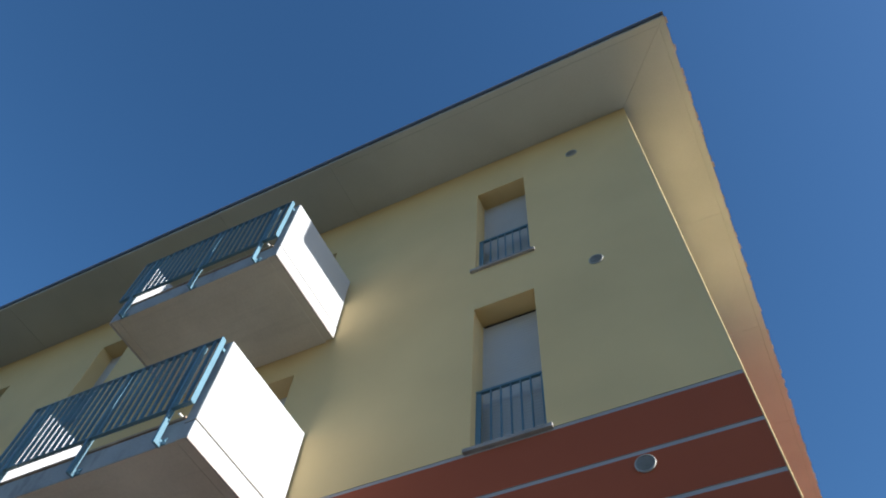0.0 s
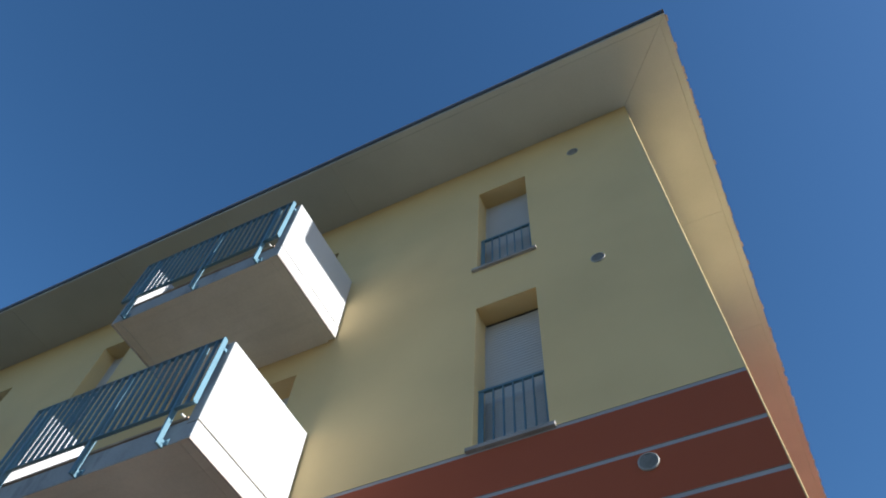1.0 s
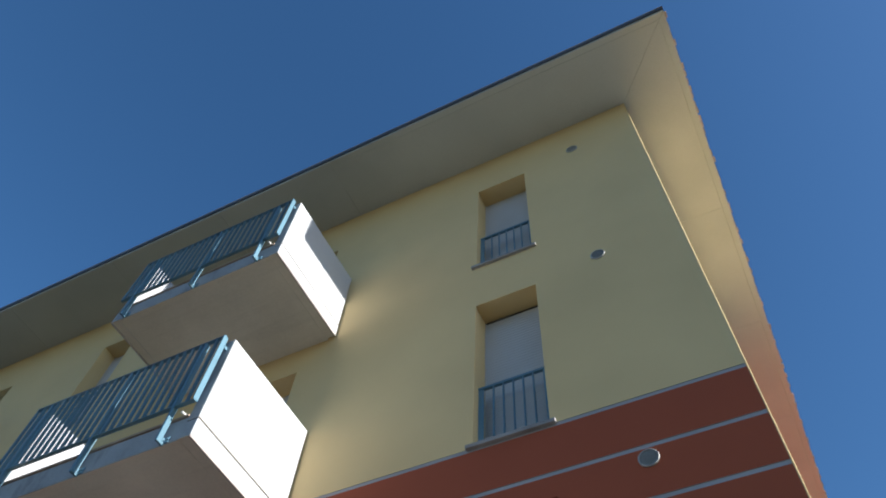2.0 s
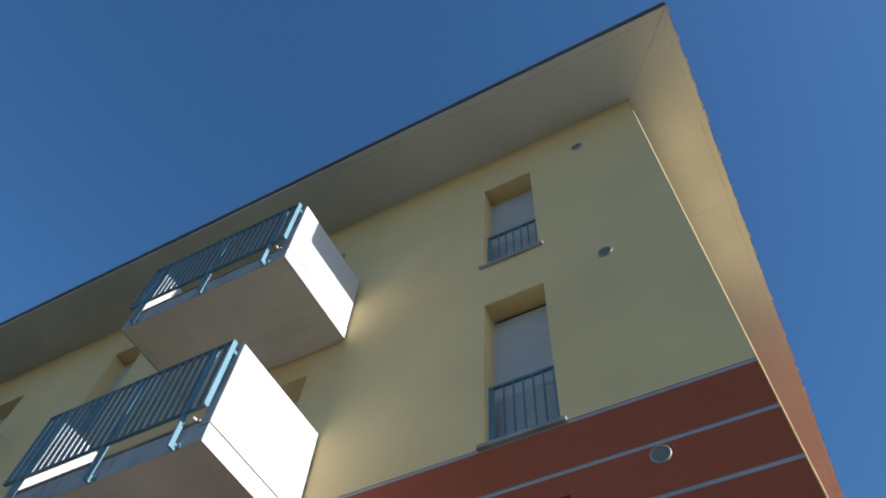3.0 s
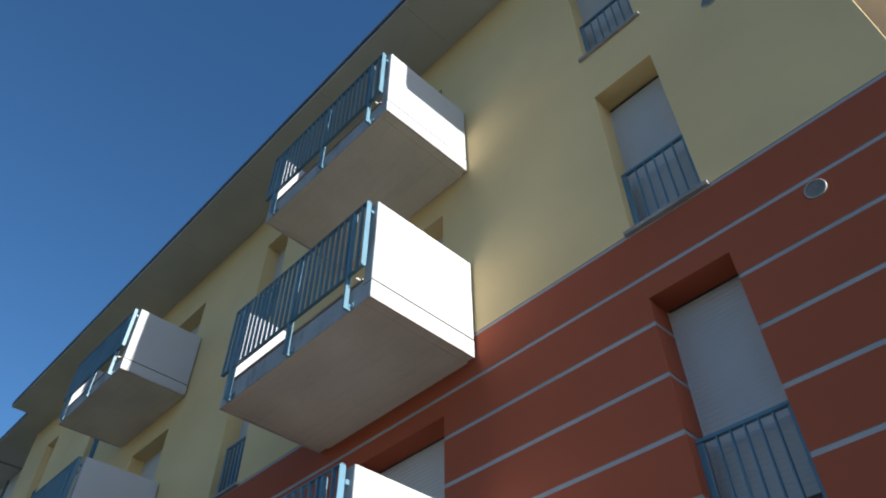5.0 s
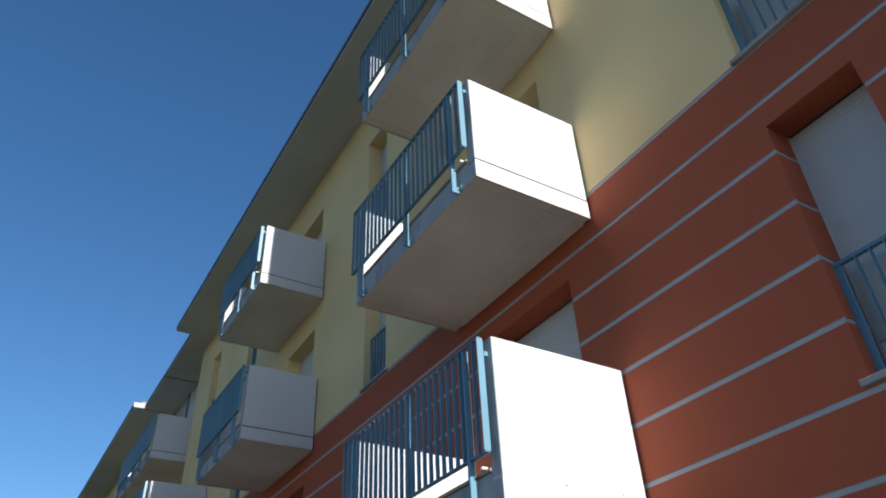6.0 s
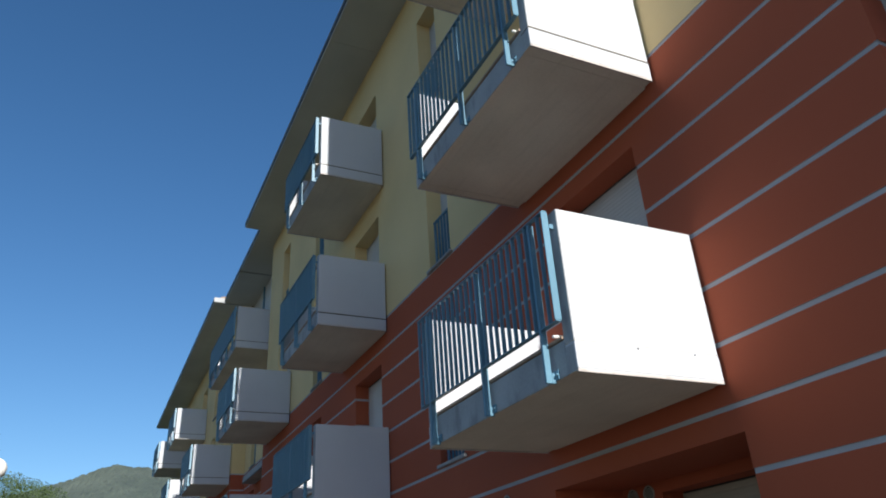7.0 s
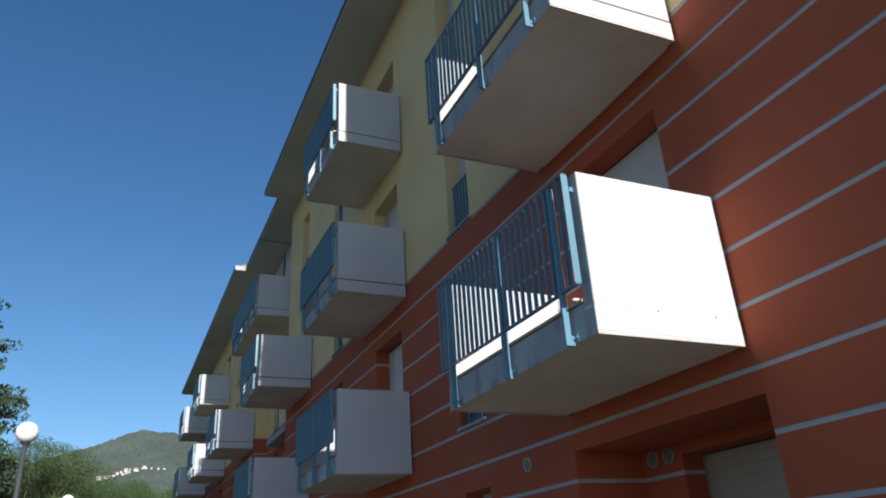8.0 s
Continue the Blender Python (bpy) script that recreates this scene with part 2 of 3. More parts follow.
# second block, set back, and third block beyond it
RECESS_Y, THIRD_Y, RECESS_X, THIRD_X, END_X = 0.5, 0.05, -21.2, -26.4, -46.0
facade("wall_return", -RECESS_Y, -0.355, [], pose(RECESS_X, 0, 0, 0, 0, -90), thick=0.3)
second = [(-25.4, -24.65, SILLS[1], HEADS[1], REVEAL), (-25.4, -24.65, SILLS[0], HEADS[0], REVEAL)]
facade("wall_recess", THIRD_X - 0.15, RECESS_X + 0.2, second, pose(0, RECESS_Y, 0))
facade("wall_third_return", THIRD_Y + 0.006, RECESS_Y - 0.002, [], pose(THIRD_X + 0.004, 0, 0, 0, 0, 90), thick=0.3)
third = []
THIRD_WINDOWS, THIRD_DOORS = [-31.4, -38.0, -44.4], [-28.4, -35.2, -41.7]
for wx in THIRD_WINDOWS:
    third += [(wx, wx + WIDE, SILLS[i], HEADS[i], REVEAL) for i in range(3)]
for dx in THIRD_DOORS:
    third += [(dx, dx + DOOR, BOTTOM[i] + 0.26, HEADS[i], REVEAL) for i in range(3)]
facade("wall_front_far", END_X, THIRD_X, third, pose(0, THIRD_Y, 0))
facade("wall_end", -13.0, -THIRD_Y, [], pose(END_X, 0, 0, 0, 0, -90), thick=0.3)
facade("wall_back", -CORNER + 0.004, -END_X, [], pose(0, 13.0, 0, 0, 0, 180), thick=0.3)
tagged(part("floor", boxed(END_X + 0.4, -0.2, 1.8, 12.6, 0.05, 0.25), CONCRETE), "grey concrete floor inside the building", "floor", kind="structure")

# porches in the ground floor: back wall with a door shutter
for a, b in PORCHES:
    w = facade("porch_wall", a, b, [(a + 0.63, a + 2.1, 0.0, 2.76, 0.3)], pose(0, 0.87, 0), z1=2.9, label="red rendered back wall of an entrance porch")


# ---- roofs ----
def tube_half(bm, x, y, z, r, length, axis):
    """A half-round clay tile that lies along axis, open below."""
    n = 6
    rings = []
    for e in (0.0, length):
        ring = []
        for i in range(n + 1):
            a = math.pi * i / n
            u, w = r * math.cos(a), r * math.sin(a)
            ring.append(bm.verts.new((x + e, y + u, z + w) if axis == "x" else (x + u, y + e, z + w)))
        rings.append(ring)
    for i in range(n):
        bm.faces.new((rings[0][i], rings[0][i + 1], rings[1][i + 1], rings[1][i]))
    bm.faces.new((rings[0][0], rings[1][0], rings[1][n], rings[0][n]))
    bm.faces.new(rings[0])
    bm.faces.new(rings[1][::-1])
    return bm


def roof(name, x0, x1, y0, y1, rise=2.6, hips=(1, 1)):
    """A hipped tile roof on a boarded soffit. x0..x1 and y0..y1 are its eaves."""
    root = tagged(new(name), "low hipped clay tile roof with a wide boarded overhang", "roof", kind="structure")
    bm = bmesh.new()
    box(bm, x0, x1 - 0.03, y0, y1, TOP + 0.05, TOP + 0.13)
    part("fascia", bm, FASCIA, root, "thin dark metal eaves edge")
    ym, d = (y0 + y1) / 2, (y1 - y0) / 2
    za, zb = TOP + 0.14, TOP + 0.14 + rise
    ha, hb = x0 + d * hips[0], x1 - d * hips[1]
    courses = 30

    def slope(a, b, c, e):
        """Courses of tiles from the eaves a-b up to c-e, each stepping over the one below."""
        a, b, c, e = (Vector(p) for p in (a, b, c, e))
        v, f = [], []
        for i in range(courses):
            s, t = i / courses, (i + 1) / courses
            up = Vector((0, 0, 0.035))
            n = len(v)
            v += [a.lerp(c, s) + up, b.lerp(e, s) + up, b.lerp(e, t), a.lerp(c, t), a.lerp(c, s), b.lerp(e, s)]
            f += [(n, n + 1, n + 2, n + 3), (n + 4, n + 5, n + 1, n)]
        return v, f
    verts, faces = [], []
    for q in (((x0, y0, za), (x1, y0, za), (ha, ym, zb), (hb, ym, zb)), ((x1, y1, za), (x0, y1, za), (hb, ym, zb), (ha, ym, zb)),
              ((x1, y0, za), (x1, y1, za), (hb, ym, zb), (hb, ym, zb)), ((x0, y1, za), (x0, y0, za), (ha, ym, zb), (ha, ym, zb))):
        v, f = slope(*q)
        n = len(verts)
        verts += v
        faces += [tuple(i + n for i in k) for k in f]
    sheet("tiles", verts, faces, [ROOF_TILE], parent=root)
    return root


def soffit(name, boxes, label="grey-beige soffit boards under the eaves"):
    root = tagged(new(name), label, "soffit", kind="structure")
    for b in boxes:
        part("board", boxed(b[0], b[1], b[2], b[3], TOP, TOP + 0.045, bevel=0.004), SOFFIT, root)
    return root


EAVE_Y, EAVE_X = -1.082, 1.273
roof_one = roof("roof", -20.25, EAVE_X + 0.02, EAVE_Y - 0.02, 14.1, hips=(0, 1))
roof_two = roof("roof_recess", -26.34, -20.27, -0.64, 14.1, rise=1.9, hips=(0, 0))
roof_three = roof("roof_far", -46.5, -26.36, -1.02, 14.1, hips=(1, 0))
tagged(part("verge_board", boxed(-26.355, -26.325, -1.02, 1.2, TOP + 0.02, TOP + 0.2, bevel=0.004), SLAB), "grey verge board at the end of a roof", "trim", kind="structure")
JOINT = 0.004
front_seams = [-20.25, -17.3, -14.4, -11.5, -9.0, -6.6, -4.37]
trim = 0.10
soffit("soffit_front", [(a + JOINT / 2, b - JOINT / 2, EAVE_Y, 0.3) for a, b in zip(front_seams, front_seams[1:])])
# the corner: two boards that meet in a mitre, and narrow edge boards along both eaves
side = tagged(new("soffit_side"), "pale soffit boards with a mitred corner under the eaves", "soffit", kind="structure")


def board(outline):
    bm = bmesh.new()
    lo = [bm.verts.new((x, y, TOP)) for x, y in outline]
    hi = [bm.verts.new((x, y, TOP + 0.045)) for x, y in outline]
    n = len(outline)
    bm.faces.new(lo[::-1])
    bm.faces.new(hi)
    for i in range(n):
        bm.faces.new((lo[i], lo[(i + 1) % n], hi[(i + 1) % n], hi[i]))
    part("board", bm, SOFFIT, side)


lean = EAVE_Y / (EAVE_X - CORNER)
inner = EAVE_X - trim
front = EAVE_Y + trim
seam = front_seams[-1] + JOINT / 2
board([(seam, front), (CORNER + front / lean - 0.003, front), (CORNER, -0.003), (CORNER, 0.02), (seam, 0.02)])
board([(seam, EAVE_Y), (EAVE_X - 0.003, EAVE_Y), (CORNER + front / lean - 0.003, front - 0.003), (seam, front - 0.003)])
board([(CORNER + 0.003, 0.0), (inner, lean * (inner - CORNER) + 0.003), (inner, 2.39 - JOINT / 2), (CORNER - 0.2, 2.39 - JOINT / 2), (CORNER - 0.2, 0.03), (CORNER + 0.003, 0.03)])
board([(inner + 0.003, lean * (inner - CORNER)), (EAVE_X, EAVE_Y + 0.004), (EAVE_X, 14.0), (inner + 0.003, 14.0)])
side_seams = [2.39, 4.93, 7.4, 9.9, 14.0]
for a, b in zip(side_seams, side_seams[1:]):
    part("board", boxed(CORNER - 0.2, inner, a + JOINT / 2, b - JOINT / 2, TOP, TOP + 0.045, bevel=0.002), SOFFIT, side)
soffit("soffit_recess", [(-26.32, -23.47, -0.62, 1.2), (-23.36, -20.27, -0.62, 1.2)])
soffit("soffit_far", [(a + JOINT, b - JOINT, -1.0, 0.4) for a, b in ((-46.4, -42), (-42, -37), (-37, -32), (-32, -26.37))])
# clay tile ends along the sunny eaves
tile = part("tile", tube_half(bmesh.new(), 0, 0, 0, 0.05, 0.30, "x"), ROOF_TILE, roof_one)
tile.location = (EAVE_X - 0.26, EAVE_Y + 0.1, TOP + 0.09)
rng = random.Random(4)
y = EAVE_Y + 0.28
while y < 13.9:
    o = again(tile, EAVE_X - 0.275 + rng.uniform(-0.016, 0.016), y, TOP + 0.09 + rng.uniform(-0.012, 0.012))
    o.rotation_euler = (0, 0, rng.uniform(-0.06, 0.06))
    y += 0.13
cover = part("tile", tube_half(bmesh.new(), 0, 0, 0, 0.05, 0.30, "y"), ROOF_TILE, roof_one)
cover.location = (EAVE_X - 0.1, EAVE_Y - 0.02, TOP + 0.085)
x = EAVE_X - 0.23
while x > -20.1:
    o = again(cover, x, EAVE_Y - 0.012 + rng.uniform(-0.006, 0.012), TOP + 0.085 + rng.uniform(-0.008, 0.008))
    o.rotation_euler = (0, 0, rng.uniform(-0.05, 0.05))
    x -= 0.13


# ---- windows with roller shutters ----
def shutter_mesh(x0, x1, z0, z1, y, step=0.045):
    """Interlocking slats, each bowed outwards."""
    bm = bmesh.new()
    z, rows = z0, []
    while z < z1 - 1e-4:
        top = min(z + step, z1)
        for f, dy in ((0.0, 0.0), (0.25, -0.0035), (0.75, -0.0035), (0.94, 0.0)):
            rows.append((z + (top - z) * f, y + dy))
        z = top
    line = [(bm.verts.new((x0, yy, zz)), bm.verts.new((x1, yy, zz))) for zz, yy in rows]
    for a, b in zip(line, line[1:]):
        bm.faces.new((a[0], a[1], b[1], b[0]))
    box(bm, x0, x1, y + 0.008, y + 0.016, z0, z1)
    return bm


def guard(parent, w, h, y):
    """A low steel guard in the reveal: two flat posts, a rail and five flat bars."""
    rail = part("guard_rail", boxed(0.0, w, y - 0.02, y + 0.02, h - 0.03, h, bevel=0.004), STEEL, parent, "blue painted steel guard")
    for x in (0.0, w - 0.055):
        part("post", boxed(x, x + 0.055, y - 0.012, y + 0.012, 0.0, h - 0.03, bevel=0.003), STEEL, rail)
    bar = part("baluster", boxed(-0.0045, 0.0045, y - 0.018, y + 0.018, 0.05, h - 0.03), STEEL, rail)
    n = 5
    for i in range(n):
        x = 0.055 + (w - 0.11) * (i + 1) / (n + 1)
        if i:
            again(bar, x, 0, 0)
        else:
            bar.location.x = x
    part("lower_rail", boxed(0.055, w - 0.055, y - 0.01, y + 0.01, 0.03, 0.05), STEEL, rail)
    return rail


def window(name, w, h, drop, guarded=True, door=False, label="", slats=SHUTTER, step=0.045):
    """A window at the back of its reveal: origin at the left jamb on the sill, in the wall's plane. drop: where the shutter ends."""
    root = tagged(new(name), label, "door" if door else "window", kind="structure")
    bm = bmesh.new()
    y0, y1, f = 0.30, 0.345, 0.055
    box(bm, 0, f, y0, y1, 0, h), box(bm, w - f, w, y0, y1, 0, h)
    box(bm, f, w - f, y0, y1, h - f, h), box(bm, f, w - f, y0, y1, 0, f)
    part("window_frame", bm, WHITE, root)
    leaves = 2 if w > 1.0 else 1
    for i in range(leaves):
        a, b = f + (w - 2 * f) * i / leaves, f + (w - 2 * f) * (i + 1) / leaves
        bm = bmesh.new()
        s = 0.045
        box(bm, a, a + s, y0 + 0.005, y1 - 0.005, f, h - f), box(bm, b - s, b, y0 + 0.005, y1 - 0.005, f, h - f)
        box(bm, a + s, b - s, y0 + 0.005, y1 - 0.005, f, f + s), box(bm, a + s, b - s, y0 + 0.005, y1 - 0.005, h - f - s, h - f)
        sash = part("sash", bm, WHITE, root)
        part("pane", boxed(a + s, b - s, y0 + 0.018, y0 + 0.024, f + s, h - f - s), GLASS, sash, "dark glass pane")
    sh = part("shutter", shutter_mesh(0.012, w - 0.012, drop, h - 0.013, 0.282, step), slats, root, "roller shutter, lowered")
    part("end_slat", boxed(0.012, w - 0.012, 0.272, 0.29, drop - 0.03, drop, bevel=0.003), slats, sh)
    # the gap's shade is a solid dark bar
    part("shutter_slot", boxed(0.0, w, 0.27, 0.298, h - 0.012, h + 0.004), DARK, root, "dark bar for the shade in the gap above the shutter")
    for x in (0.0, w - 0.012):
        part("guide", boxed(x, x + 0.012, 0.265, 0.30, 0.0, h - 0.013), slats, root)
    if not door:
        part("window_sill", boxed(-0.06, w + 0.06, -0.04, 0.30, -0.045, 0.0, bevel=0.004), STONE, root, "projecting grey stone sill")
    if guarded:
        guard(root, w, 0.88, 0.12)
    part("backing", boxed(-0.05, w + 0.05, 0.37, 0.38, -0.05, h + 0.05), DARK, root)
    return root


# made-up dark glazing, out of view, for a dim notch on the soffit
stair = tagged(new("window_3"), "unseen dark stair window added to dim the bounce under the eaves", "window", kind="structure")
for y0, y1, z0, z1 in ((4.16, 4.21, 0.9, TOP - 0.08), (5.19, 5.24, 0.9, TOP - 0.08), (4.21, 5.19, 0.9, 0.95), (4.21, 5.19, TOP - 0.13, TOP - 0.08)):
    part("window_frame", boxed(CORNER - 0.14, CORNER - 0.08, y0, y1, z0, z1), STEEL, stair)
for i in range(6):
    z0 = 0.95 + i * (TOP - 1.08) / 6
    part("pane", boxed(CORNER - 0.12, CORNER - 0.11, 4.21, 5.19, z0 + 0.02, z0 + (TOP - 1.08) / 6 - 0.02), TINTED, stair)
    if i:
        part("transom", boxed(CORNER - 0.14, CORNER - 0.08, 4.21, 5.19, z0 - 0.02, z0 + 0.02), STEEL, stair)

H = HEADS[0] - SILLS[0]
win = window("window_1", WIDE, H, 0.34, label="tall narrow window, pale shutter mostly lowered, blue guard")
win.location = (WINDOW_X[0], 0, SILLS[0])
for k, wx in enumerate(WINDOW_X):
    for i in range(3):
        if k or i:
            copy_thing(win, pose(wx, 0, SILLS[i]))
copy_thing(win, pose(-19.6, 0, SILLS[2]))
for wx in THIRD_WINDOWS:
    for i in range(3):
        copy_thing(win, pose(wx, THIRD_Y, SILLS[i]))
for z in SILLS[:2]:
    copy_thing(win, pose(-25.4, RECESS_Y, z))
low = window("window_2", WIDE, 1.87, 1.2, guarded=False, label="ground floor window with a half-lowered pale shutter")
low.location = (-9.46, 0, 0.9)
copy_thing(low, pose(-16.15, 0, 0.9))
HD = HEADS[0] - BOTTOM[0] - 0.26
door = window("door_1", DOOR, HD, 0.03, guarded=False, door=True, label="glazed balcony door behind a pale lowered roller shutter")
door.location = (DOOR_X[0], 0, BOTTOM[0] + 0.26)
for k, dx in enumerate(DOOR_X):
    for i in range(3 if k < 2 else 2):
        if k or i:
            copy_thing(door, pose(dx, 0, BOTTOM[i] + 0.26))
for dx in THIRD_DOORS:
    for i in range(3):
        copy_thing(door, pose(dx, THIRD_Y, BOTTOM[i] + 0.26))
cladding = tagged(new("wall_cladding"), "pale grey boarding on the top floor between two blocks", "wall", kind="structure")
for i in range(8):
    x = -26.3 + 0.48 * i
    part("panel", boxed(x + 0.003, x + 0.477, RECESS_Y - 0.03, RECESS_Y - 0.004, BOTTOM[2] + 0.35, TOP - 0.004), SHUTTER, cladding)
part("post", boxed(-24.45, -24.38, RECESS_Y - 0.09, RECESS_Y - 0.032, BOTTOM[2] + 0.35, TOP - 0.004), STEEL, cladding)
porch_door = window("door_2", 1.47, 2.76, 0.03, guarded=False, door=True, label="entrance closed by a beige slatted roller shutter", slats=BEIGE, step=0.095)
porch_door.location = (PORCHES[0][0] + 0.63, 0.87, 0)
copy_thing(porch_door, pose(PORCHES[1][0] + 0.63, 0.87, 0))


# ---- balconies ----
def balcony(length, depth=1.4, label="", seam=True, z0=0.385):
    """Origin on the wall, at the outer face of the panel that looks to +x, at the slab's underside."""
    root = tagged(new("balcony"), label, "balcony", "balconies on the facade")
    L, D, th, top, floor_z = length, depth, 0.13, 1.32, 0.27
    bm = boxed(-L + th, -th, -D + 0.004, 0.0, 0.0, floor_z, bevel=0.006)
    bm.normal_update()
    for f in bm.faces:
        f.material_index = 1 if f.normal.y < -0.5 else 0
    part("slab", bm, [CONCRETE, SLAB], root, "bare concrete slab, streaked along its edge")

    def faced(bm):
        """White on its two broad sides and its top, bare concrete on its ends and underside."""
        bm.normal_update()
        for f in bm.faces:
            f.material_index = 2 if f.normal.z < -0.5 else 1 if f.normal.y < -0.5 else 0
        return bm

    for x, out in ((-th, 1), (-L, 0)):
        side = part("side_panel", faced(boxed(x, x + th, -D, -0.026, 0.221, top, bevel=0.006)), [PANEL, SLAB, CONCRETE], root, "white rendered side panel")
        part("panel_foot", faced(boxed(x, x + th, -D, -0.026, 0.0, 0.204, bevel=0.003)), [PANEL, SLAB, CONCRETE], side)
        lip = x + th - 0.022 if out else x - 0.003
        part("edge_strip", boxed(lip, lip + 0.025, -D - 0.002, -0.026, 0.016, 0.203, bevel=0.004), PANEL, side)
        part("drip_strip", boxed(lip, lip + 0.025, -D - 0.002, -0.026, -0.013, 0.013, bevel=0.003), DRIP, side)
        part("joint", boxed(x + 0.003, x + th - 0.003, -D + 0.004, -0.028, 0.2, 0.226), FASCIA if seam else PANEL, side)
    part("floor_tiles", boxed(-L + th + 0.002, -th - 0.002, -D - 0.012, -0.002, floor_z + 0.004, floor_z + 0.03, bevel=0.003), TILE_FLOOR, root, "terracotta tiles that jut over the slab")
    spout = tube(bmesh.new(), (-0.19, -D + 0.05, floor_z + 0.045), (-0.19, -D - 0.05, floor_z + 0.038), 0.012, 0.012, 10)
    part("drain_spout", spout, WHITE, root, "short white drain spout")
    yr = -D - 0.065                                          # the railing's plane
    z1 = 1.325                                               # the railing reaches from z0 to z1
    rail = part("top_rail", boxed(-L + 0.005, -0.065, yr - 0.022, yr + 0.022, z1 - 0.012, z1, bevel=0.003), STEEL, root, "blue painted steel railing")
    part("bottom_rail", boxed(-L + 0.005, -0.065, yr - 0.022, yr + 0.022, z0, z0 + 0.012, bevel=0.003), STEEL, rail)
    for x in (-0.077, -L + 0.005):
        reach = 0.03 if x > -1 else 0.016
        part("end_plate", boxed(x, x + 0.012, yr - reach, yr + reach, z0 + 0.012, z1 - 0.012, bevel=0.002), STEEL, rail)
        s = x + 0.012 if x > -1 else x
        part("tab", boxed(s - 0.006, s + 0.006, yr + 0.03, -D, z1 - 0.16, z1 - 0.12), STEEL, rail)
    count = max(1, round(L / 1.3) - 1)                       # posts between the first and the last
    spots = [-0.31] + [-0.31 - (L - 0.66) * (i + 1) / (count + 1) for i in range(count)] + [-L + 0.22]
    for x in spots:
        back = yr + (0.033 if x == spots[0] else 0.042)      # the inner posts reach a little farther back, shaped to show a sunlit edge
        post = part("post", boxed(x - 0.004, x + 0.022, yr - 0.02, back, -0.02, z1 - 0.02, bevel=0.003), STEEL, root, "blue steel post bolted to the slab")
        part("bracket", boxed(x + 0.0, x + 0.022, back, -D + 0.005, -0.02, 0.06, bevel=0.003), STEEL, post)
        part("foot_plate", boxed(x - 0.03, x + 0.07, -D - 0.008, -D + 0.004, 0.0, 0.075, bevel=0.003), STEEL, post)
        part("bolt", tube(bmesh.new(), (x + 0.055, -D - 0.02, 0.04), (x + 0.055, -D, 0.04), 0.012, 0.012, 6), STEEL, post)
    bar = part("baluster", boxed(-0.006, 0.006, yr - 0.017, yr + 0.017, z0 + 0.012, z1 - 0.012), STEEL, rail)
    n = round((L - 0.08) / 0.1)
    used = False
    for i in range(1, n):
        x = -0.071 - (L - 0.082) * i / n
        if min(abs(x - 0.01 - s) for s in spots) < 0.035:
            continue
        if used:
            again(bar, x, 0, 0)
        else:
            bar.location.x, used = x, True
    return root


BALCONY_X = [-4.137, -11.34, -18.15]
RISE = 0.04                                      # the farther columns stand a little higher
SUNNY = "white balcony with its side in full sun, blue bar railing"
SHADED = "white balcony in the shade, blue bar railing, concrete underside"
# the lowest ones have a seamless side panel
bal = balcony(2.59, 1.403, SUNNY, seam=False)
bal.location = (BALCONY_X[0], 0, BOTTOM[0])
for y, z in ((-0.83, 0.205), (-0.27, 0.205)):
    part("anchor_hole", tube(bmesh.new(), (-0.01, y, z), (0.002, y, z), 0.011, 0.009, 8), DARK, bal, "small dark anchor hole")
upper = balcony(2.59, 1.403, SUNNY)
upper.location = (BALCONY_X[0], 0, BOTTOM[1])
copy_thing(upper, pose(BALCONY_X[0], 0, BOTTOM[2]))
low_slim = balcony(2.5, 1.27, SHADED, seam=False, z0=0.475)
low_slim.location = (BALCONY_X[1], 0, BOTTOM[0] + RISE)
slim = balcony(2.5, 1.27, SHADED, z0=0.475)
slim.location = (BALCONY_X[1], 0, BOTTOM[1] + RISE)
copy_thing(slim, pose(BALCONY_X[1], 0, BOTTOM[2] + RISE))
low_deep = balcony(2.5, 1.35, SHADED, seam=False, z0=0.475)
low_deep.location = (BALCONY_X[2], 0, BOTTOM[0] + RISE)
deep_one = balcony(2.5, 1.35, SHADED, z0=0.475)
deep_one.location = (BALCONY_X[2], 0, BOTTOM[1] + 0.08)
for bx, levels in ((-26.55, (0, 1)), (-33.3, (0, 1, 2)), (-39.8, (0, 1, 2))):
    for i in levels:
        copy_thing(slim if i else low_slim, pose(bx, THIRD_Y, BOTTOM[i]))
long_one = balcony(4.6, depth=1.43, label="long white balcony with blue railing between two blocks")
long_one.location = (-21.42, RECESS_Y, BOTTOM[2] + 0.09)


canopy = tagged(new("entrance_canopy"), "flat pale grey canopy between the two blocks", "canopy")
part("canopy_slab", boxed(-24.5, -21.25, 0.1, RECESS_Y, 5.95, 6.16, bevel=0.01), SLAB, canopy)
part("drip_edge", boxed(-24.5, -21.25, 0.09, 0.1, 5.93, 5.97), FASCIA, canopy)


